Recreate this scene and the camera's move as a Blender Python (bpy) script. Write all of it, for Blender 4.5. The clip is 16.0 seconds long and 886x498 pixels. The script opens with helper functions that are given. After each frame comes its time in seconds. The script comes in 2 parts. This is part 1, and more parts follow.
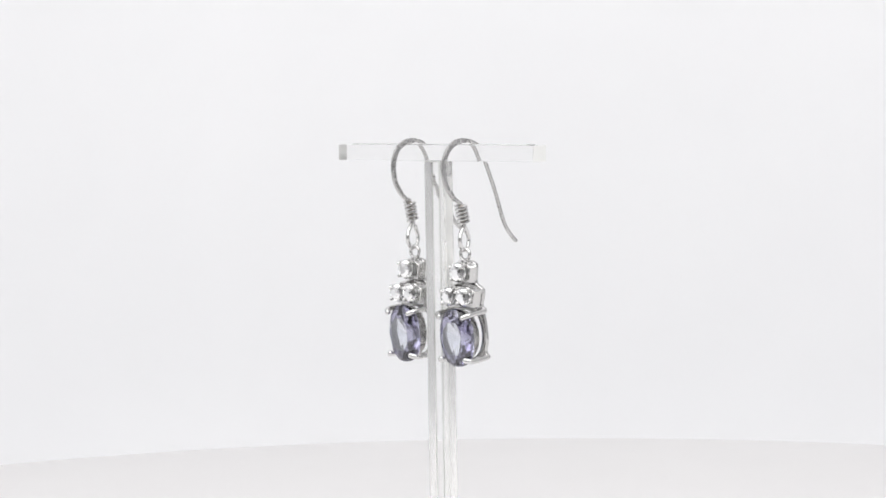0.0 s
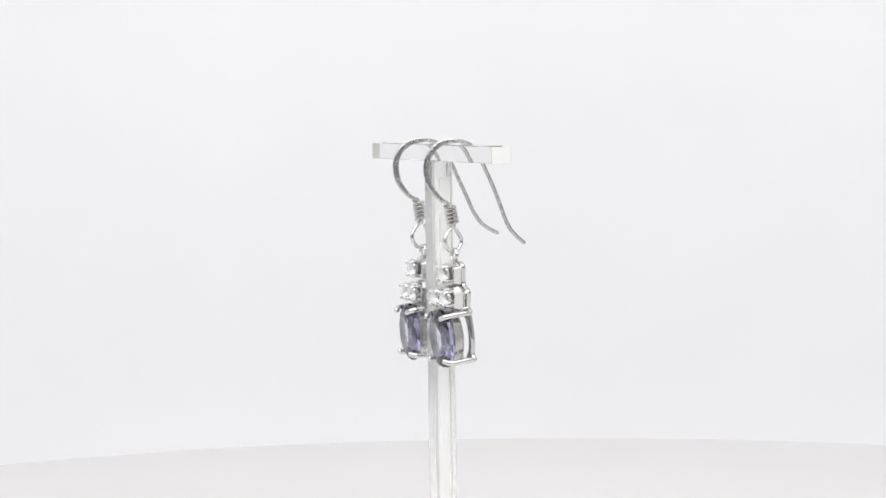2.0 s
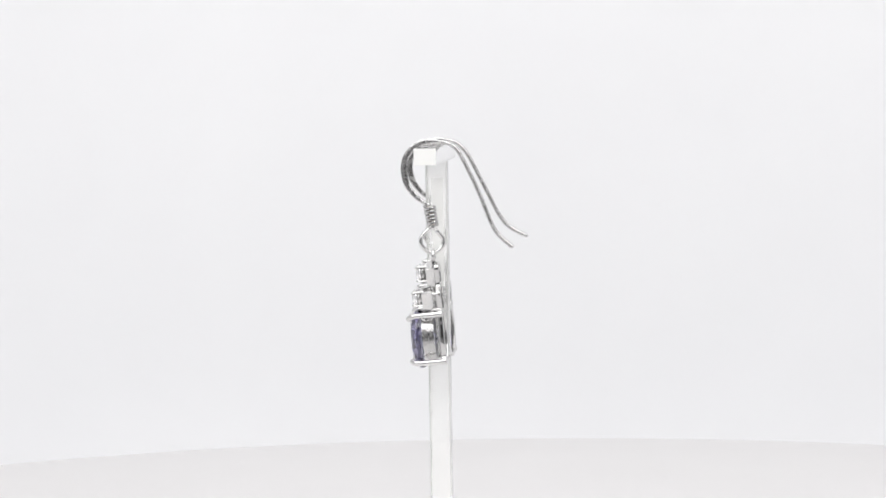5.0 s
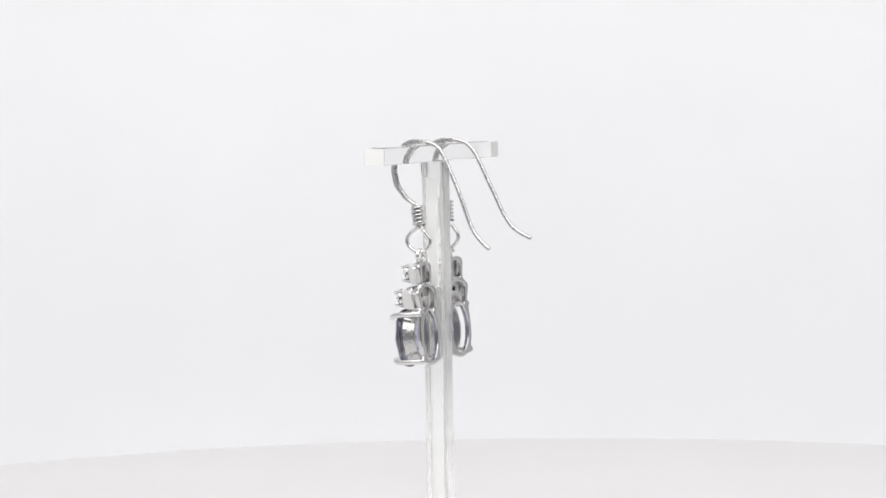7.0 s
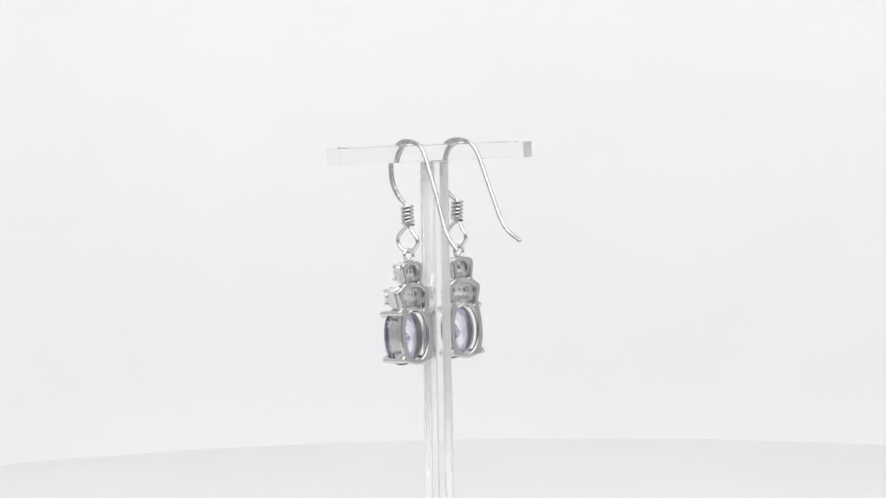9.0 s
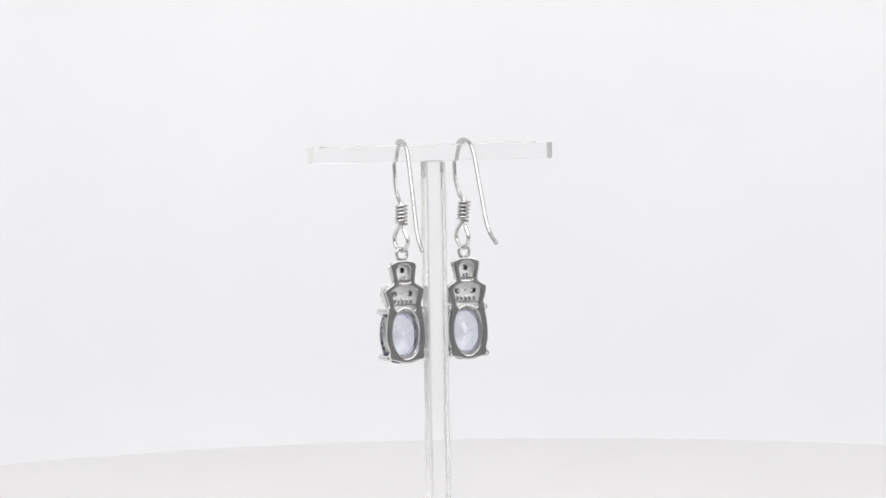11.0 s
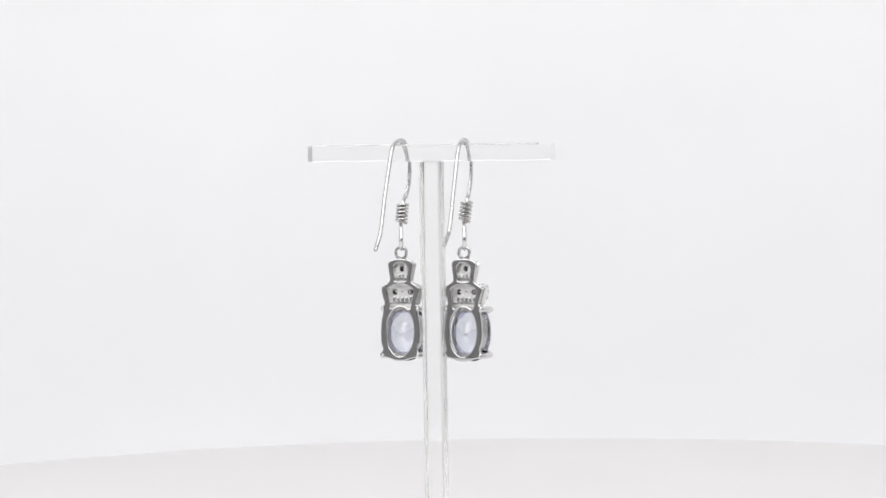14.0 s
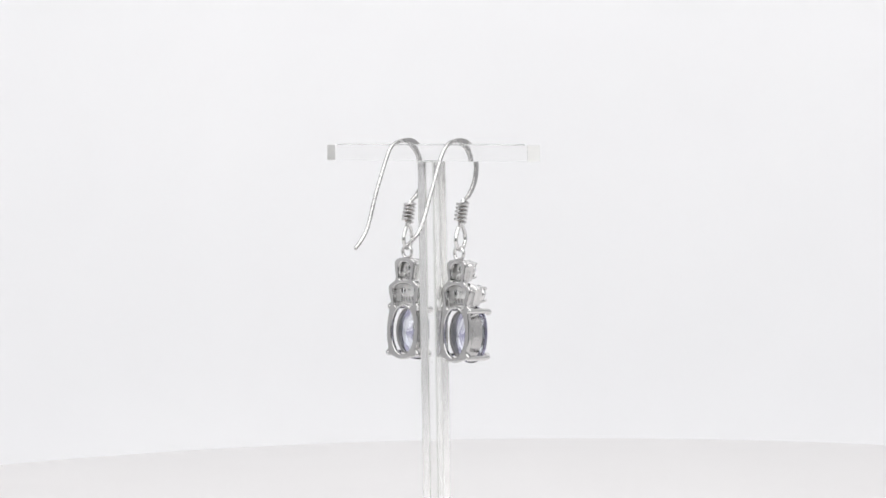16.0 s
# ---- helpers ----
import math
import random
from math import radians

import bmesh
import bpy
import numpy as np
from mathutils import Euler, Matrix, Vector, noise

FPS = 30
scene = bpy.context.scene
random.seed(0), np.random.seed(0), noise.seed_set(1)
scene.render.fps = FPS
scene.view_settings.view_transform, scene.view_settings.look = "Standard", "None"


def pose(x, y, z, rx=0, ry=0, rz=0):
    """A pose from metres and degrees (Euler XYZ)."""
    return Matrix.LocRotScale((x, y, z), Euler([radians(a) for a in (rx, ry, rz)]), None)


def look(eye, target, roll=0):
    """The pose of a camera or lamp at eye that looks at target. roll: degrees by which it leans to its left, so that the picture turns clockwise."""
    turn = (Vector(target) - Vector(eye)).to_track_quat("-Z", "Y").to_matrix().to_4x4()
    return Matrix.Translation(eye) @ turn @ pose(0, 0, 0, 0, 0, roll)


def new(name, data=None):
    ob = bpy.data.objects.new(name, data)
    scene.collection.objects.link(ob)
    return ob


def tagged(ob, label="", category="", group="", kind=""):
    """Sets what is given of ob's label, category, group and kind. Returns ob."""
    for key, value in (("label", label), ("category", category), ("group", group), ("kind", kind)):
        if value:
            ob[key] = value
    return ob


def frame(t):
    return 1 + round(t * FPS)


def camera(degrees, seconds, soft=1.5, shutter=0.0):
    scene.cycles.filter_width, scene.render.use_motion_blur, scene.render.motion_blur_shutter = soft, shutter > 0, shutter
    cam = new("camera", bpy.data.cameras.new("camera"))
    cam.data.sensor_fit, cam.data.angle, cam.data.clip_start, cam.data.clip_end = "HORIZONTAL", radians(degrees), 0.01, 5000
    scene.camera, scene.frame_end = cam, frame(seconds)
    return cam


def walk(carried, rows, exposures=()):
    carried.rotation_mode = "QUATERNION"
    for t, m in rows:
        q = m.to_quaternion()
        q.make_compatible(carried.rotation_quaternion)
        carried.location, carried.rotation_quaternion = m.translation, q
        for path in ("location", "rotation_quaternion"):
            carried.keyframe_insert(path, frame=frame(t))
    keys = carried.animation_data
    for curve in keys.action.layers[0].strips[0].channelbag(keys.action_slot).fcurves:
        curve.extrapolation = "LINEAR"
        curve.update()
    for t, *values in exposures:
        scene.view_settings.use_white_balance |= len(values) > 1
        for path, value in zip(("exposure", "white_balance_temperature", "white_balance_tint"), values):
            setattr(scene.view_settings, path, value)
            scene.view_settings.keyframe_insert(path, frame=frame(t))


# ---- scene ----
# A pair of drop earrings on a clear acrylic T-stand, which turns on a white turntable inside a light tent.
MM = 0.001
TOP = 0.0916            # height of the stand's bar over the turntable
START, RATE = 39.511, 11.0945   # degrees turned at 0 s, degrees a second

cam = camera(23.14, 16.0, soft=1.6)
EYE = Vector((0.0, -0.31118, TOP + 0.008264))
YAW, PITCH, ROLL = math.radians(-0.177), math.radians(-4.2836), -0.936
AHEAD = Vector((-math.sin(YAW) * math.cos(PITCH), math.cos(YAW) * math.cos(PITCH), math.sin(PITCH)))
VIEW = look(EYE, EYE + AHEAD, ROLL)
walk(cam, [(0.0, VIEW), (16.0, VIEW)], exposures=[(0.0, 0.0), (16.0, 0.0)])

# ---- light: one wide diffuse panel, high over the tent's front ----
world = bpy.data.worlds.new("studio")
scene.world = world
world.use_nodes = True
world.node_tree.nodes["Background"].inputs["Color"].default_value = (1.0, 1.0, 1.0, 1)
world.node_tree.nodes["Background"].inputs["Strength"].default_value = 0.05


def area_lamp(name, m, sx, sy, watts, colour=(1, 1, 1)):
    data = bpy.data.lights.new(name, "AREA")
    data.shape, data.size, data.size_y, data.energy, data.color = "RECTANGLE", sx, sy, watts, colour
    ob = new(name, data)
    ob.matrix_world = m
    return ob


area_lamp("tent_panel_light", look((0, -0.22, 0.55), (0, 0.45, -0.1)), 1.05, 0.75, 5.85, (0.994, 0.99, 0.988))


# ---- materials ----
def material(name, colour, rough=0.5, metal=0.0, transmission=0.0, ior=1.45):
    mat = bpy.data.materials.new(name)
    mat.use_nodes = True
    b = mat.node_tree.nodes["Principled BSDF"]
    b.inputs["Base Color"].default_value = (*colour, 1)
    b.inputs["Roughness"].default_value = rough
    b.inputs["Metallic"].default_value = metal
    b.inputs["Transmission Weight"].default_value = transmission
    b.inputs["IOR"].default_value = ior
    return mat


def vary(mat, scale, low, high, what="Roughness", detail=4.0, bump=0.0, bump_scale=None, depth=0.0001, along=1.0):
    """Noise of a real size on one input (a value or a colour), with an optional fine relief; along under 1 draws it out into upright streaks."""
    nt = mat.node_tree
    b = nt.nodes["Principled BSDF"]
    co = nt.nodes.new("ShaderNodeTexCoord")
    n = nt.nodes.new("ShaderNodeTexNoise")
    n.inputs["Scale"].default_value, n.inputs["Detail"].default_value = scale, detail
    pull = nt.nodes.new("ShaderNodeMapping")
    pull.inputs["Scale"].default_value = (1, 1, along)
    nt.links.new(co.outputs["Object"], pull.inputs["Vector"])
    nt.links.new(pull.outputs["Vector"], n.inputs["Vector"])
    r = nt.nodes.new("ShaderNodeValToRGB")
    lo = low if hasattr(low, "__len__") else (low,) * 3
    hi = high if hasattr(high, "__len__") else (high,) * 3
    r.color_ramp.elements[0].position, r.color_ramp.elements[1].position = 0.3, 0.7
    r.color_ramp.elements[0].color, r.color_ramp.elements[1].color = (*lo, 1), (*hi, 1)
    nt.links.new(n.outputs["Fac"], r.inputs["Fac"])
    nt.links.new(r.outputs["Color"], b.inputs[what])
    if bump:
        m = nt.nodes.new("ShaderNodeTexNoise")
        m.inputs["Scale"].default_value, m.inputs["Detail"].default_value = bump_scale or scale, 3.0
        nt.links.new(pull.outputs["Vector"], m.inputs["Vector"])
        u = nt.nodes.new("ShaderNodeBump")
        u.inputs["Strength"].default_value, u.inputs["Distance"].default_value = bump, depth
        nt.links.new(m.outputs["Fac"], u.inputs["Height"])
        nt.links.new(u.outputs["Normal"], b.inputs["Normal"])
    return mat


FABRIC = vary(material("white_tent_fabric", (0.86, 0.86, 0.87), 0.9), 9.0, (0.85, 0.85, 0.862), (0.875, 0.875, 0.885), "Base Color", bump=0.15, bump_scale=900.0)
# grey for the unseen tent sides, set by the contrast it gives the silver
GREY = vary(material("grey_unseen_side", (0.6, 0.6, 0.605), 0.9), 9.0, (0.58, 0.58, 0.585), (0.62, 0.62, 0.625), "Base Color", bump=0.15, bump_scale=900.0)
# tone of the unseen front, set by how dark the back frames reflect it
DARK = vary(material("dark_unseen_front", (0.31, 0.31, 0.313), 0.9), 9.0, (0.29, 0.29, 0.293), (0.33, 0.33, 0.333), "Base Color", bump=0.15, bump_scale=900.0)
DISC = vary(material("matt_white_disc", (0.75, 0.738, 0.738), 0.6), 14.0, (0.737, 0.725, 0.725), (0.762, 0.75, 0.75), "Base Color", bump=0.1, bump_scale=500.0)
ACRYLIC = vary(material("clear_acrylic", (1.0, 1.0, 0.998), 0.02, 0, 1.0, 1.42), 700.0, 0.0, 0.03, bump=0.03, bump_scale=260.0, depth=0.0001)
STREAKED = vary(material("streaked_clear_acrylic", (1.0, 1.0, 0.995), 0.02, 0, 1.0, 1.42), 900.0, 0.0, 0.07, bump=0.3, bump_scale=1500.0, depth=0.00006, along=0.02)
SAWN = vary(material("sawn_acrylic_edge", (0.92, 0.92, 0.902), 0.35, 0, 0.08, 1.49), 300.0, 0.28, 0.36, bump=0.1, bump_scale=400.0, depth=0.00005)
FILED = vary(material("filed_acrylic_edge", (0.98, 0.98, 0.97), 0.1, 0, 0.8, 1.46), 2200.0, 0.02, 0.25, bump=0.6, bump_scale=2600.0, depth=0.00008, along=0.02)
BURR = vary(material("chipped_acrylic_arris", (0.62, 0.63, 0.61), 0.35, 0, 0.35, 1.46), 900.0, 0.25, 0.5, bump=0.5, bump_scale=1600.0, depth=0.00006, along=0.1)
MILKY = vary(material("milky_adhesive_film", (0.98, 0.98, 0.97), 0.2, 0, 0.5, 1.46), 260.0, 0.1, 0.4, bump=0.3, bump_scale=500.0, depth=0.00008, along=0.1)
FILM = vary(material("clear_film", (1.0, 1.0, 0.995), 0.08, 0, 0.9, 1.42), 400.0, 0.03, 0.12, bump=0.15, bump_scale=500.0, depth=0.00005)
SILVER = vary(material("polished_silver", (0.68, 0.675, 0.67), 0.18, 1.0), 900.0, 0.12, 0.27, bump=0.12, bump_scale=1400.0, depth=0.00003)
HAMMERED = vary(material("flattened_silver_wire", (0.53, 0.525, 0.52), 0.2, 1.0), 1400.0, 0.14, 0.34, bump=0.7, bump_scale=2000.0, depth=0.00006)
PLATE = vary(material("flat_polished_silver", (0.6, 0.595, 0.59), 0.06, 1.0), 700.0, 0.03, 0.1, bump=0.05, bump_scale=500.0, depth=0.00002)
WARM_DARK = vary(material("dark_warm_silver", (0.43, 0.395, 0.36), 0.35, 1.0), 900.0, 0.3, 0.45)
DULL = vary(material("unpolished_silver", (0.45, 0.445, 0.44), 0.45, 1.0), 1600.0, 0.35, 0.6, bump=0.8, bump_scale=1900.0, depth=0.00012)
CAST = vary(material("cast_silver", (0.88, 0.875, 0.87), 0.45, 1.0), 1800.0, 0.3, 0.55, bump=1.0, bump_scale=2300.0, depth=0.0003)
# the violet stone: deep rim, pale table and pavilion; the colours stand in for light bouncing inside
VIOLET = material("violet_gem_rim", (0.28, 0.265, 0.42), 0.0, 0, 1.0, 1.76)
PALE = material("violet_gem_heart", (0.76, 0.785, 0.85), 0.0, 0, 1.0, 1.76)
CLEAR = material("clear_gem", (0.8, 0.8, 0.81), 0.0, 0, 1.0, 2.15)


# ---- building helpers ----
def mesh_of(name, bm, mats, smooth=None):
    bmesh.ops.recalc_face_normals(bm, faces=bm.faces)
    me = bpy.data.meshes.new(name)
    bm.to_mesh(me)
    bm.free()
    for m in mats if isinstance(mats, (list, tuple)) else [mats]:
        me.materials.append(m)
    if smooth is not None:
        me.shade_smooth()
        me.set_sharp_from_angle(angle=math.radians(smooth))
    return me


def part(name, bm, mat, parent, label="", smooth=35.0):
    ob = new(name, mesh_of(name, bm, mat, smooth))
    ob.parent = parent
    return tagged(ob, label)


def box(bm, lo, hi, bevel=0.0, index=0):
    size = [h - l for l, h in zip(lo, hi)]
    m = Matrix.Translation([(l + h) / 2 for l, h in zip(lo, hi)]) @ Matrix.Diagonal((*size, 1))
    made = bmesh.ops.create_cube(bm, size=1.0, matrix=m)["verts"]
    edges = {e for v in made for e in v.link_edges}
    if bevel:
        bmesh.ops.bevel(bm, geom=list(edges), offset=bevel, segments=2, affect="EDGES", profile=0.5)
    return bm


def loft(bm, rings, close=False, caps=True):
    """Quads between rings of the same number of vertices."""
    rows = [[bm.verts.new(p) for p in ring] for ring in rings]
    n = len(rows[0])
    pairs = list(zip(rows, rows[1:])) + ([(rows[-1], rows[0])] if close else [])
    for a, b in pairs:
        for i in range(n):
            bm.faces.new((a[i], a[(i + 1) % n], b[(i + 1) % n], b[i]))
    if caps and not close:
        bm.faces.new(rows[0][::-1])
        bm.faces.new(rows[-1])
    return bm


def smooth_line(points, step):
    """A Catmull-Rom line through the points, cut into short steps."""
    pts = [Vector(p) for p in points]
    ext = [2 * pts[0] - pts[1], *pts, 2 * pts[-1] - pts[-2]]
    out = []
    for a, b, c, d in zip(ext, ext[1:], ext[2:], ext[3:]):
        n = max(1, int((c - b).length / step))
        for k in range(n):
            t = k / n
            out.append(0.5 * (2 * b + (c - a) * t + (2 * a - 5 * b + 4 * c - d) * t * t + (3 * b - a - 3 * c + d) * t ** 3))
    return out + [pts[-1]]


def wire(bm, line, across, size, sides=12, closed=False):
    """A wire swept along a line; across: an axis square to it; size(i/n) -> half widths in the curve's plane and across it."""
    rings, n = [], len(line)
    for i, p in enumerate(line):
        a = line[(i - 1) % n] if closed or i else p
        b = line[(i + 1) % n] if closed or i < n - 1 else p
        d = (b - a).normalized()
        e = (across - across.dot(d) * d).normalized()
        f = d.cross(e)
        h, w = size(i / (n - 1))
        power = 1.0 if h < 1.1 * w else 0.55     # a flattened wire is squarer
        form = lambda v: math.copysign(abs(v) ** power, v)
        rings.append([p + f * (h * form(math.cos(q))) + e * (w * form(math.sin(q))) for q in (2 * math.pi * k / sides for k in range(sides))])
    return loft(bm, rings, close=closed)


def flat_piece(outlines, depth, bevel, place):
    """A bmesh of a flat piece cut from closed outlines (the first one outside, the others holes), with rounded edges."""
    cu = bpy.data.curves.new("cut", "CURVE")
    cu.dimensions, cu.fill_mode, cu.extrude, cu.bevel_depth, cu.bevel_resolution, cu.offset = "2D", "BOTH", depth / 2 - bevel, bevel, 3, -bevel
    for pts in outlines:
        s = cu.splines.new("POLY")
        s.points.add(len(pts) - 1)
        for q, (x, y) in zip(s.points, pts):
            q.co = (x, y, 0, 1)
        s.use_cyclic_u = True
    ob = bpy.data.objects.new("cut", cu)
    me = bpy.data.meshes.new_from_object(ob)
    bm = bmesh.new()
    bm.from_mesh(me)
    bmesh.ops.remove_doubles(bm, verts=bm.verts, dist=1e-4)
    bpy.data.objects.remove(ob)
    bpy.data.curves.remove(cu)
    bpy.data.meshes.remove(me)
    bm.transform(place)
    return bm


def gem(ru, rv, crown, pavilion, table=0.56, steps=8):
    """A faceted stone: girdle in the plane z = 0, table towards +z, culet towards -z."""
    bm = bmesh.new()
    ring = lambda n, off, s, z: [bm.verts.new((ru * s * math.cos(q), rv * s * math.sin(q), z)) for q in (2 * math.pi * (i + off) / n for i in range(n))]
    n = steps
    ring(n, 0.5, table, crown)
    ring(n, 0.0, 0.80, crown * 0.62)
    ring(2 * n, 0.0, 1.0, 0.06 * crown)
    ring(2 * n, 0.0, 1.0, -0.10 * crown)
    ring(n, 0.5, 0.60, -pavilion * 0.52)
    bm.verts.new((0, 0, -pavilion))
    bmesh.ops.convex_hull(bm, input=bm.verts)
    bmesh.ops.dissolve_limit(bm, angle_limit=math.radians(1.0), verts=bm.verts, edges=bm.edges)
    return bm


# ---- the tent ----
def tent():
    bm = bmesh.new()
    box(bm, (-0.6, -0.5, -0.06), (0.6, 0.5, -0.04))
    tagged(new("floor", mesh_of("floor", bm, FABRIC)), "white fabric floor of the light tent", "floor", kind="structure")
    # the backdrop rises from the floor in one soft bend
    bm = bmesh.new()
    prof = [(0.30, -0.036), (0.446, -0.036)]
    prof += [(0.446 + 0.004 * math.sin(a), -0.032 - 0.004 * math.cos(a)) for a in (math.radians(9 * k) for k in range(1, 11))]
    prof += [(0.45, 0.86)]
    back = [(y + 0.004, z) if z > -0.0321 else (y, z - 0.003) for y, z in prof]
    line = prof + back[::-1]
    loft(bm, [[(x, y, z) for y, z in line] for x in (-0.595, -0.2, 0.2, 0.595)])
    tagged(new("backdrop", mesh_of("backdrop", bm, FABRIC, 40)), "seamless white paper backdrop sweeping up", "backdrop", kind="structure")
    # unseen sides and ceiling; west and east are grey to darken the silver's reflections
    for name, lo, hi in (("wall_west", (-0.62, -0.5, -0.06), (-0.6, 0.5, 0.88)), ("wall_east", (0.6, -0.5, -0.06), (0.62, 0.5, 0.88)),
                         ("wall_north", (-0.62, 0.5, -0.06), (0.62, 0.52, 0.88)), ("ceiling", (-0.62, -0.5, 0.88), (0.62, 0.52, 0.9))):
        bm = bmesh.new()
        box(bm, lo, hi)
        tagged(new(name, mesh_of(name, bm, GREY if name[-4:] in ("west", "east") else FABRIC)), "unseen side added to close the light tent", "wall" if name != "ceiling" else "ceiling", kind="structure")
    # an unseen dark front, added for the silver to reflect; behind its opening the room is dim
    out = [(-0.62, -0.06), (0.62, -0.06), (0.62, 0.9), (-0.62, 0.9)]
    hole = [(-0.13, 0.01), (-0.13, 0.2), (0.13, 0.2), (0.13, 0.01)]
    bm = flat_piece([out, hole], 0.01, 0.001, pose(0, -0.505, 0, 90, 0, 0))
    tagged(new("wall_south", mesh_of("wall_south", bm, DARK)), "unseen dark front with an opening, added for the silver to reflect", "wall", kind="structure")


def turntable():
    root = tagged(new("turntable"), "round matt white turntable disc under the stand", "turntable")
    bm = bmesh.new()
    prof = [(0.0, 0.0), (0.2975, 0.0), (0.2993, -0.0007), (0.3, -0.0025), (0.3, -0.0115), (0.2985, -0.014), (0.0, -0.014)]
    loft(bm, [[(r * math.cos(q), r * math.sin(q), z) for q in (2 * math.pi * k / 160 for k in range(160))] for r, z in prof[1:-1]])
    part("disc", bm, DISC, root, smooth=30)
    bm = bmesh.new()
    loft(bm, [[(r * math.cos(q), r * math.sin(q), z) for q in (2 * math.pi * k / 64 for k in range(64))] for r, z in ((0.11, -0.014), (0.115, -0.037), (0.11, -0.040))])
    part("foot", bm, DISC, root)
    return root


def stand():
    root = tagged(new("earring_stand"), "clear acrylic T-shaped earring stand with sawn edges", "display stand")
    # clear broad faces, sawn or filed narrow ones, chipped arrises
    for name, lo, hi, arris in (("crossbar", (-17.41, -1.28, -2.3), (18.59, 1.81, 0.0), 0.025), ("stem", (-1.03, -1.25, -TOP / MM), (1.83, 1.84, -2.3), 0.16)):
        bm = box(bmesh.new(), [v * MM for v in lo], [v * MM for v in hi], arris * MM)
        bm.normal_update()
        for f in bm.faces:
            if abs(f.normal.y) < 0.1 and abs(f.normal.x) > 0.9:
                f.material_index = 1
            elif name == "stem" and max(abs(c) for c in f.normal) < 0.97:
                f.material_index = 2
        part(name, bm, [ACRYLIC, SAWN] if name == "crossbar" else [STREAKED, FILED, BURR], root, smooth=5).visible_shadow = name == "crossbar"
    # a milky strip stuck to one narrow side of the stem, and a clear one along the top of the bar
    bm = box(bmesh.new(), [v * MM for v in (1.832, -0.45, -20.2)], [v * MM for v in (2.1, 1.3, -4.6)], 0.04 * MM)
    part("strip", bm, MILKY, root, "milky adhesive strip along the stem", 5).visible_shadow = False
    bm = box(bmesh.new(), [v * MM for v in (-15.1, -0.9, 0.004)], [v * MM for v in (17.0, 1.4, 0.12)], 0.04 * MM)
    part("strip", bm, FILM, root, "clear adhesive strip along the top", 5).visible_shadow = False
    return root


# ---- the earrings ----
def ellipse(ru, rv, cu=0.0, cv=0.0, n=48):
    return [(cu + ru * math.cos(q), cv + rv * math.sin(q)) for q in (2 * math.pi * k / n for k in range(n))]


def rounded(points, step=0.12):
    """A closed smooth outline through the points."""
    pts = [Vector((*p, 0)) for p in points]
    n, out = len(pts), []
    for i in range(n):
        a, b, c, d = (pts[(i + k) % n] for k in (-1, 0, 1, 2))
        m = max(2, int((c - b).length / step))
        for k in range(m):
            t = k / m
            q = 0.5 * (2 * b + (c - a) * t + (2 * a - 5 * b + 4 * c - d) * t * t + (3 * b - a - 3 * c + d) * t ** 3)
            out.append((q.x, q.y))
    return out


def both_sides(half):
    return half + [(-u, v) for u, v in reversed(half) if abs(u) > 1e-6]


def scaled(pts, s, cv):
    return [(u * s, cv + (v - cv) * s) for u, v in pts]


def reach(pts, cu, cv, q):
    """How far the closed outline lies from (cu, cv) in the direction q."""
    dx, dy, best = math.cos(q), math.sin(q), 0.0
    for (ax, ay), (bx, by) in zip(pts, pts[1:] + pts[:1]):
        ex, ey = bx - ax, by - ay
        det = ex * dy - ey * dx
        if abs(det) > 1e-9:
            t = (ex * (ay - cv) - ey * (ax - cu)) / det
            f = (dx * (ay - cv) - dy * (ax - cu)) / det
            if t > 0 and -1e-6 <= f <= 1 + 1e-6:
                best = max(best, t)
    return best


def cup(bm, back, front, w0, w1, wall, cv, n=72):
    """A hollow collar that grows from one outline into another; u to the side, v down, w forward."""
    ang = [2 * math.pi * (k + 0.5) / n for k in range(n)]
    a, b = [reach(back, 0, cv, q) for q in ang], [reach(front, 0, cv, q) for q in ang]
    ring = lambda rr, w, less: [((r - less) * math.cos(q), cv + (r - less) * math.sin(q), w) for r, q in zip(rr, ang)]
    soft = 0.07
    loft(bm, [ring(a, w0, 0.3), ring(a, w0 + 0.32, 0), ring(b, w1 - soft, 0), ring(b, w1, soft), ring(b, w1, wall), ring(a, w0, wall)], close=True)
    return bm


def rod(line, r0, r1=None, ball=0.0, across=(0, 1, 0), sides=12):
    """A rod along a line, with a rounded bead at its end."""
    r1 = r0 if r1 is None else r1
    bm = bmesh.new()
    pts = smooth_line(line, 0.12)
    wire(bm, pts, Vector(across), lambda f: ((r0 + (r1 - r0) * f),) * 2, sides)
    for q, r in ((pts[0], r0), (pts[-1], ball or r1)):
        bmesh.ops.create_uvsphere(bm, u_segments=sides, v_segments=8, radius=r, matrix=Matrix.Translation(q))
    return bm


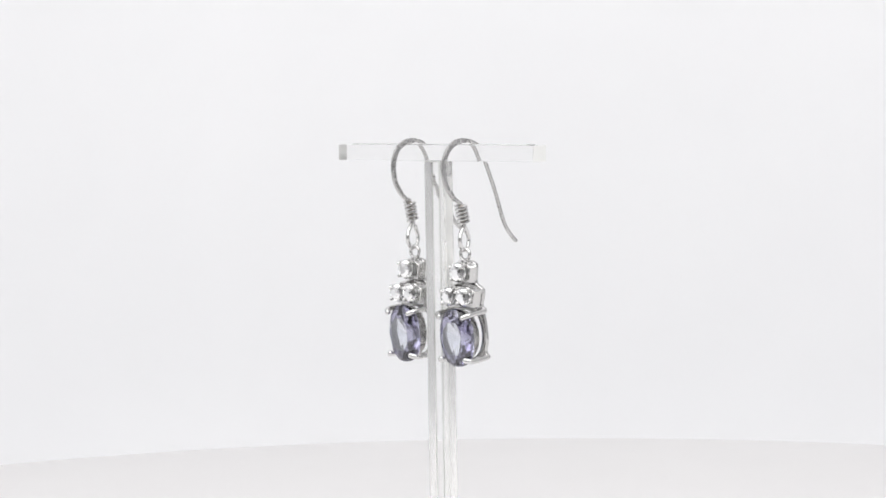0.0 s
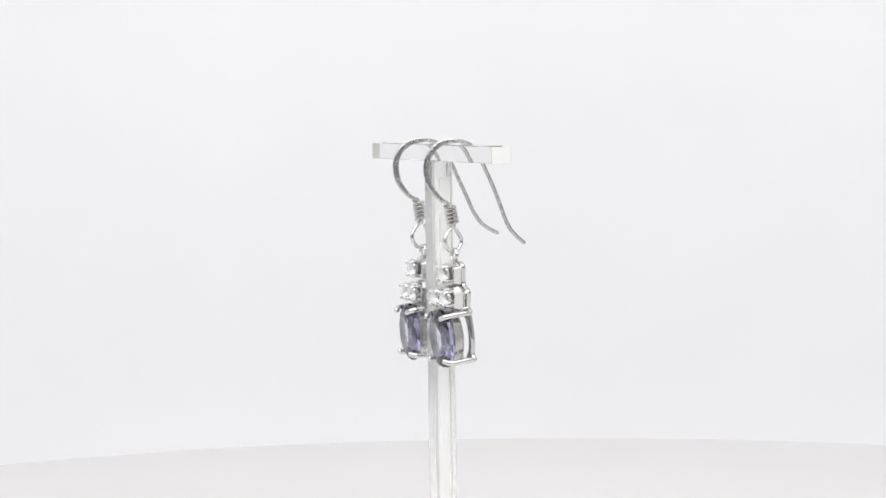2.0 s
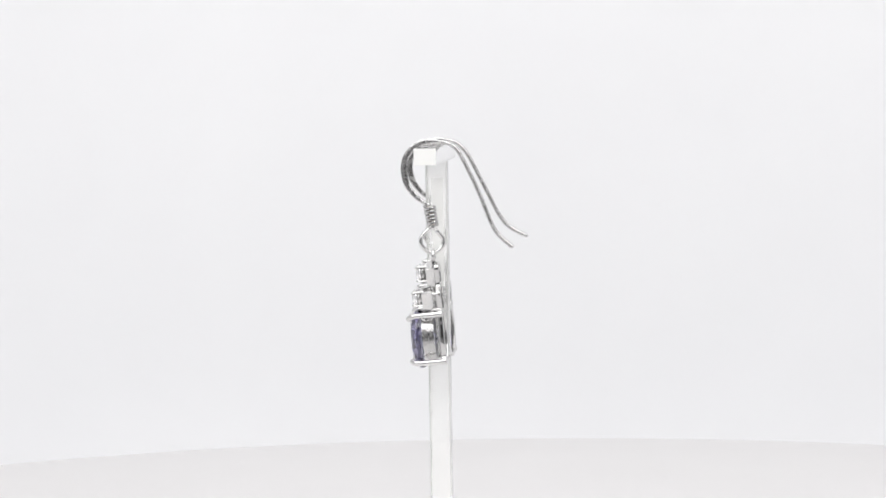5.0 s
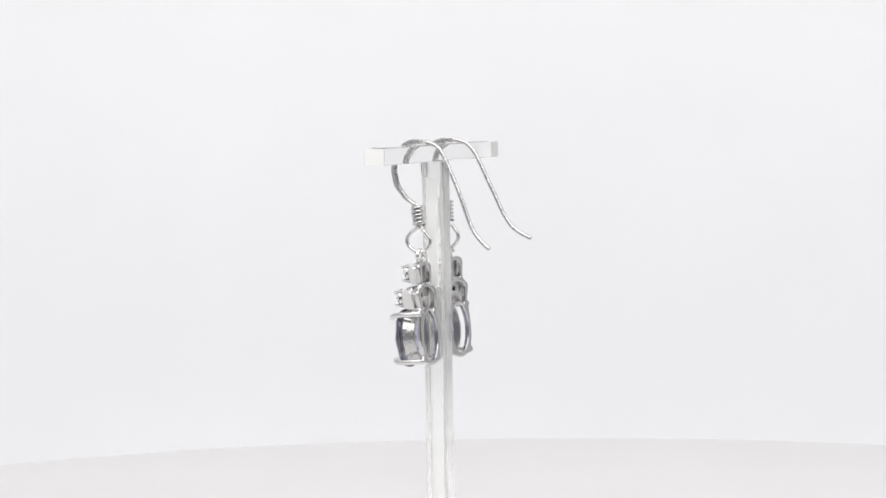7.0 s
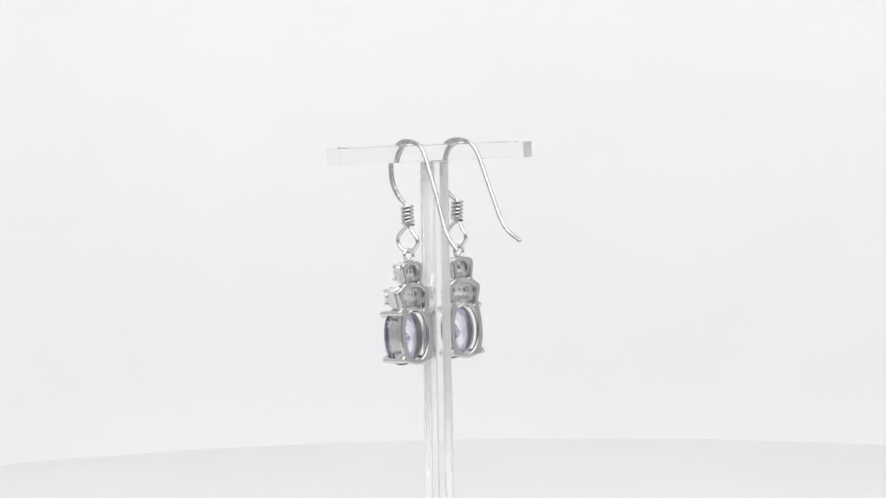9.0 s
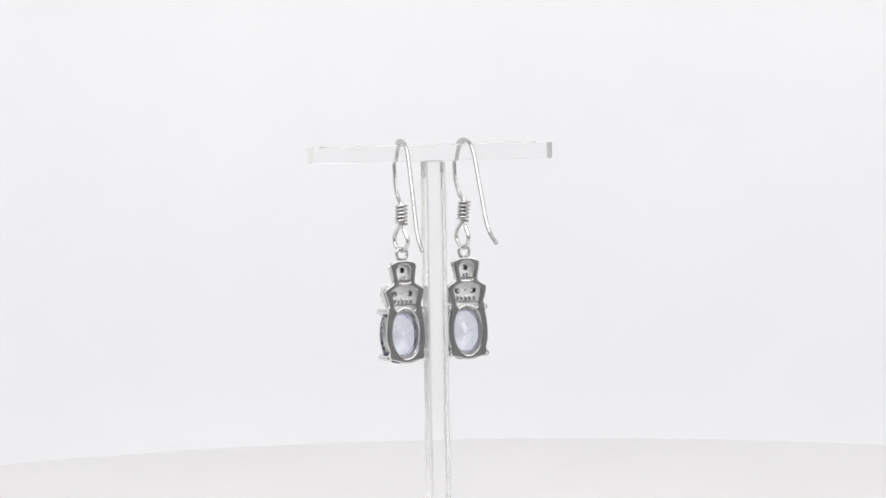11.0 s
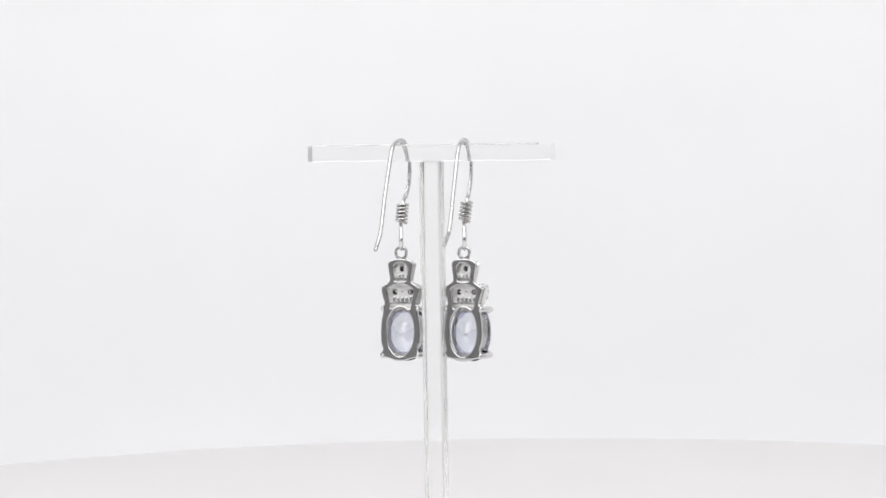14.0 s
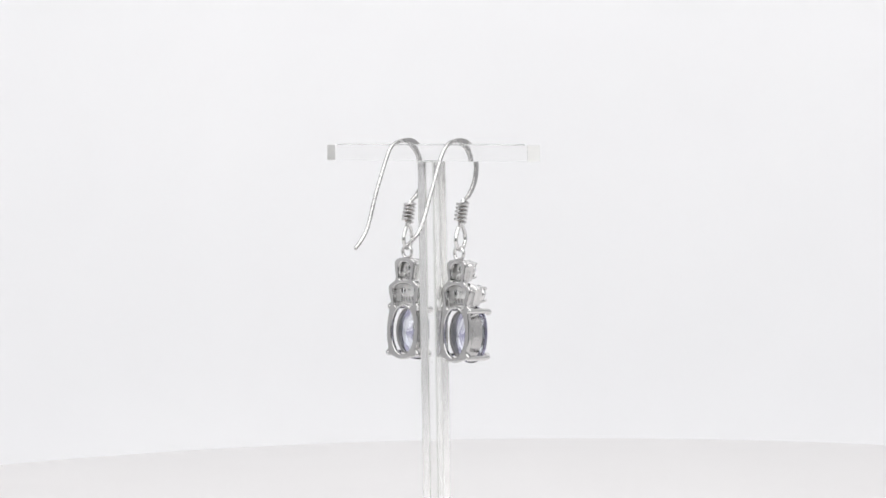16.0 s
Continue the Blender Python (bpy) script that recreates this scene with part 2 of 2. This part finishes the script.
def earring(hook, kink, coil_ends, loop_turn, gap, ring_at, hang, label):
    """hook: (y, z) of the ear wire in mm from the coil to its tail; kink: x at y = 0, its change along y and the tail's bow to the side;
    coil_ends: top and bottom of the coil; loop_turn: degrees by which the teardrop loop is twisted; gap: how far its cut end stands off; ring_at: centre of the small ring; hang: pose of the pendant's top."""
    root = tagged(new("drop_earring"), label, "earring", "pair of drop earrings")
    base = Vector((kink[0], 0.27, 0.0))
    to_m = Matrix.Diagonal((MM, MM, MM, 1)) @ Matrix.Translation(-base)

    def add(name, bm, mat, parent=None, text="", smooth=35.0):
        bm.transform(to_m)
        return part(name, bm, mat, parent or root, text, smooth)

    side = Vector((1, -kink[1], 0)).normalized()
    bow = lambda y: math.sin(math.pi * max(0.0, min(1.0, (y - 4.5) / 7.0)))     # the tail bows a little sideways
    at = lambda y, z: Vector((kink[0] + kink[1] * y + kink[2] * bow(y), y, z))
    # the ear wire, hammered flat over its front bend
    line = smooth_line([at(y, z) for y, z in hook], 0.15)
    n = len(line)

    def flat(f):
        p = line[min(n - 1, round(f * (n - 1)))]
        k = max(0.0, min(1.0, (f - 0.03) / 0.12)) * max(0.0, min(1.0, (1.2 - p.y) / 2.2))
        return 0.29 + 0.17 * k, 0.29 - 0.09 * k

    bm = wire(bmesh.new(), line, side, flat, 14)
    bmesh.ops.create_uvsphere(bm, u_segments=12, v_segments=8, radius=0.285, matrix=Matrix.Translation(line[-1]))
    ear = add("ear_wire", bm, HAMMERED, None, "silver wire hook, hammered flat in front")
    # the coil, one wire wound round the shank
    a, b = Vector(coil_ends[0]), Vector(coil_ends[1])
    d = (b - a).normalized()
    e = d.cross(side).normalized()
    g = d.cross(e)
    turns, steps, rad = 5.4, 110, 0.68
    wind = [a + (b - a) * (k / steps) + (e * math.cos(q) + g * math.sin(q)) * rad for k, q in ((k, 2 * math.pi * turns * k / steps) for k in range(steps + 1))]
    coil_bm = wire(bmesh.new(), wind, d, lambda f: (0.27, 0.2), 10)
    add("coil", coil_bm, SILVER, ear, "tightly wound silver wire coil")
    add("shank", rod([at(*hook[0]), a, b, b + d * 0.3], 0.29, across=side), SILVER, ear)
    # a darker, warmer core added inside the coil, behind the gaps of its windings
    add("core", rod([a + d * 0.45, b - d * 0.45], 0.5, across=side), WARM_DARK, ear, "dark warm core behind the gaps between the windings")
    # the open teardrop loop that hangs from the coil
    low = Vector((b.x * 0.5 + ring_at[0] * 0.5, b.y, ring_at[2] + 0.52))
    h = b.z - low.z
    tear = [(0.0, 0.05), (-0.3, -0.07), (-1.2, -0.27), (-1.75, -0.5), (-1.64, -0.74), (-0.88, -0.94), (0.0, -1.0), (0.86, -0.93), (1.48, -0.73), (1.48, -0.52), (0.62 + 0.5 * gap, -0.31), (gap, -0.2)]
    q = math.radians(loop_turn)
    out = Vector((-math.sin(q), math.cos(q), 0))
    loop = smooth_line([Vector((b.x + (low.x - b.x) * -z, b.y, b.z + z * h)) + out * y for y, z in tear], 0.12)
    bm = wire(bmesh.new(), loop, Vector((out.y, -out.x, 0)), lambda f: (0.29, 0.29), 12)
    for q in (loop[0], loop[-1]):
        bmesh.ops.create_uvsphere(bm, u_segments=12, v_segments=8, radius=0.288, matrix=Matrix.Translation(q))
    add("teardrop_loop", bm, SILVER, ear)
    # the small ring on the pendant
    c = Vector(ring_at)
    ring = [c + Vector((0.80 * math.cos(q), 0, 0.84 * math.sin(q))) for q in (2 * math.pi * k / 28 for k in range(28))]
    add("jump_ring", wire(bmesh.new(), ring, Vector((0, 1, 0)), lambda f: (0.24, 0.27), 10, closed=True), SILVER)

    # the pendant: u to the side, v down, w forward, laid into the place by hang
    lay = hang @ Matrix(((1, 0, 0, 0), (0, 0, -1, 0), (0, -1, 0, 0), (0, 0, 0, 1)))

    def put(name, bm, mat, parent=None, text="", smooth=35.0):
        bm.transform(lay)
        return add(name, bm, mat, parent, text, smooth)

    edge = rounded(both_sides([(0.0, 0.05), (1.12, 0.16), (1.8, 0.65), (1.76, 1.7), (1.58, 3.05), (1.85, 3.5), (2.7, 4.1), (2.82, 4.7), (2.58, 5.8), (2.36, 6.55), (2.76, 6.9), (2.9, 7.25), (2.6, 7.62), (2.64, 8.15),
                               (2.82, 9.2), (2.9, 10.7), (2.83, 12.1), (2.57, 13.25), (2.95, 13.75), (3.0, 14.15), (2.6, 14.28), (1.7, 14.45), (0.75, 14.75), (0.0, 14.82)]))
    holes = [rounded(both_sides([(0.0, 0.66), (0.66, 0.8), (1.08, 1.5), (0.95, 2.6), (0.85, 3.2), (0.0, 3.32)])),
             rounded(both_sides([(0.0, 3.72), (1.1, 3.95), (1.92, 4.55), (1.78, 5.7), (1.62, 6.75), (1.38, 7.25), (0.72, 6.92), (0.0, 6.75)])),
             ellipse(2.08, 3.55, 0.0, 10.6)]
    plate = put("back_frame", flat_piece([edge, *holes], 0.7, 0.16, Matrix.Translation((0, 0, 0.35))), PLATE, None, "flat polished silver back frame with openings", 30)
    # collars that carry the small stones, and their seats with drilled holes
    top = both_sides([(0.0, -0.05), (0.9, 0.08), (2.2, 0.72), (1.68, 3.25), (0.0, 3.25)])
    mid = both_sides([(0.0, 3.35), (1.6, 3.4), (3.22, 4.15), (2.6, 6.7), (0.0, 6.7)])
    upper = put("upper_collar", cup(bmesh.new(), top, scaled(top, 0.87, 1.7), 0.62, 1.9, 0.42, 1.7), SILVER, None, "", 14)
    lower = put("lower_collar", cup(bmesh.new(), mid, scaled(mid, 0.92, 5.2), 1.15, 2.7, 0.42, 5.2), SILVER, None, "", 14)
    put("seat", flat_piece([rounded(scaled(top, 0.88, 1.7)), ellipse(0.42, 0.42, 0, 1.5, 20)], 0.3, 0.06, Matrix.Translation((0, 0, 1.1))), CAST, upper, "", 5)
    put("seat", flat_piece([both_sides([(0.0, 3.5), (1.5, 3.55), (2.62, 4.2), (2.3, 6.6), (1.8, 7.35), (0.0, 6.95)]), ellipse(0.43, 0.43, -1.15, 4.85, 20), ellipse(0.43, 0.43, 1.15, 4.85, 20)], 0.3, 0.06, Matrix.Translation((0, 0, 1.55))), CAST, lower, "", 5)
    for s in (-1, 1):
        for u, v in ((2.7, 4.4), (2.3, 6.65)):
            put("post", rod([(s * u, v, 0.5), (s * u, v, 1.5)], 0.24), SILVER, lower)
    # the stamp, worn past reading
    for u, v, w2, hh, w in ((-1.2, 5.95, 0.34, 0.85, 1.16), (-0.62, 6.02, 0.42, 0.8, 1.16), (0.0, 6.05, 0.4, 0.9, 1.16), (0.6, 6.0, 0.4, 0.78, 1.16), (1.18, 5.93, 0.36, 0.85, 1.16),
                            (0.0, 4.75, 0.34, 0.34, 1.2), (-0.2, 2.5, 0.3, 0.7, 0.76), (0.28, 2.55, 0.3, 0.55, 0.76)):
        put("stamp_bar", box(bmesh.new(), (u - w2 / 2, v - hh / 2, w), (u + w2 / 2, v + hh / 2, w + 0.3), 0.06), SILVER, plate)

    # the small stones with their beads
    for u, v, w, r, holder in ((0.0, 1.55, 2.75, 1.42, upper), (-1.36, 4.95, 3.5, 1.34, lower), (1.36, 4.95, 3.5, 1.34, lower)):
        bm = gem(r, r, 0.62, 1.12, 0.42, 8)
        bm.transform(Matrix.Translation((u, v, w)))
        put("accent_stone", bm, CLEAR, None, "round faceted clear white stone", None)
        bm = bmesh.new()
        ang = [2 * math.pi * k / 28 for k in range(28)]
        loft(bm, [[(u + q * math.cos(a), v + q * math.sin(a), z) for a in ang] for q, z in ((r * 0.74, w - 0.85), (r * 0.98, w - 0.3), (r * 0.88, w - 0.26), (r * 0.62, w - 0.8))], close=True)
        put("bezel", bm, SILVER, holder)
        for k in range(4):
            q = math.radians(45 + 90 * k)
            x, y = u + math.cos(q) * r * 1.02, v + math.sin(q) * r * 1.02
            put("bead_prong", rod([(x, y, w - 0.95), (x, y, w + 0.2), (x - 0.18 * math.cos(q), y - 0.18 * math.sin(q), w + 0.42)], 0.2, 0.19, 0.27, sides=10), SILVER, holder)
    # the large oval stone, the rail under it and four long prongs
    bm = bmesh.new()
    full = lambda v: math.copysign(abs(v) ** 0.86, v)     # a slightly cushioned oval
    for n, off, sc, z in ((8, 0.5, 0.6, 1.42), (8, 0.0, 0.85, 1.1), (32, 0.0, 0.985, 0.6), (32, 0.0, 1.0, 0.2), (10, 0.5, 0.975, -0.14), (32, 0.0, 0.99, 0.0)):
        for q in (2 * math.pi * (i + off) / n for i in range(n)):
            bm.verts.new((2.9 * sc * full(math.cos(q)), 4.2 * sc * full(math.sin(q)), z))
    bm.verts.new((0.2, 0.2, -2.3))
    bmesh.ops.convex_hull(bm, input=bm.verts)
    bmesh.ops.dissolve_limit(bm, angle_limit=math.radians(1.0), verts=bm.verts, edges=bm.edges)
    bm.normal_update()
    # crown and girdle get the deep tint that inner reflections would give
    for f in bm.faces:
        f.material_index = 1 if abs(f.normal.z) > 0.985 or f.calc_center_median().z < -0.05 else 0
    bm.transform(Matrix.Translation((0, 10.78, 3.4)))
    put("oval_stone", bm, [VIOLET, PALE], None, "faceted oval pale violet stone", None)
    bm = bmesh.new()
    ang = [2 * math.pi * k / 56 for k in range(56)]
    loft(bm, [[(a * math.cos(q), 10.7 + c * math.sin(q), w) for q in ang] for a, c, w in ((2.3, 3.46, 1.5), (2.7, 3.98, 3.14), (2.5, 3.76, 3.14), (1.95, 3.1, 1.5))], close=True)
    bm.normal_update()
    for f in bm.faces:      # left as cast inside and behind
        c = f.calc_center_median()
        f.material_index = 1 if math.hypot(c.x / 2.3, (c.y - 10.7) / 3.46) < 1.0 else 0
    put("rail", bm, [HAMMERED, DULL], None, "", 30)
    for s in (-1, 1):
        for v, tip in ((7.3, 0.32), (14.02, -0.3)):
            line = [(s * 2.6, v, 0.36), (s * 2.74, v, 1.5), (s * 2.8, v, 3.4), (s * 2.66, v + tip * 0.3, 4.35), (s * 2.14, v + tip, 4.82)]
            put("long_prong", rod(line, 0.42, 0.39, 0.41, sides=14), SILVER)
    return root


tent()
TABLE = turntable()
STAND = stand()
HOOK_A = [(-0.65, -8.35), (-1.3, -7.95), (-2.22, -7.3), (-3.48, -5.75), (-3.96, -4.1), (-4.0, -2.88), (-3.7, -1.67), (-3.02, -0.68), (-2.02, 0.12), (-0.86, 0.5), (0.35, 0.60), (1.55, 0.51), (2.72, 0.12),
          (3.52, -0.47), (4.31, -1.73), (5.49, -4.15), (6.66, -6.72), (7.45, -8.74), (8.24, -10.76), (9.03, -12.23), (10.13, -13.42), (11.2, -14.3)]
HOOK_B = [(-0.7, -8.05), (-1.42, -7.75), (-2.38, -7.05), (-3.6, -5.48), (-4.06, -3.85), (-4.05, -2.55), (-3.62, -1.32), (-2.9, -0.43), (-1.88, 0.18), (-0.6, 0.5), (0.45, 0.60), (1.50, 0.52), (2.86, 0.08),
          (4.08, -1.1), (5.08, -2.84), (6.27, -5.26), (7.53, -7.78), (8.5, -9.78), (9.27, -10.99), (9.95, -11.84), (11.1, -12.68), (12.75, -13.5)]
RIGHT = earring(HOOK_A, (5.14, 0.062, 0.06), ((5.0, -0.45, -8.5), (5.22, 0.0, -11.3)), 17, 0.55, (5.28, 0.05, -15.6), pose(5.22, 0.8, -16.35, 4.5, 0, 0.0),
                "silver drop earring with violet oval stone, hung on the crossbar")
LEFT = earring(HOOK_B, (-4.4, -0.01, 0.03), ((-4.55, -0.45, -8.2), (-4.15, -0.2, -11.1)), 13, 0.7, (-4.15, 0.12, -15.55), pose(-4.22, 0.95, -16.3, 3.9, 0, -6.5),
               "silver drop earring with violet oval stone, its wire bent wider")


def motions():
    """Disc, stand and earrings turn clockwise from above, at one steady rate; the disc's middle lies a little to the side."""
    turn = lambda k: pose(0, 0, 0, 0, 0, -(START + RATE * k * 0.5))
    walk(TABLE, [(k * 0.5, pose(0.011, 0, 0) @ turn(k)) for k in range(33)])
    for ob, x, y, z in ((STAND, 0, 0, TOP), (RIGHT, 5.14 * MM, 0.27 * MM, TOP), (LEFT, -4.4 * MM, 0.27 * MM, TOP)):
        walk(ob, [(k * 0.5, turn(k) @ pose(x, y, z)) for k in range(33)])


motions()
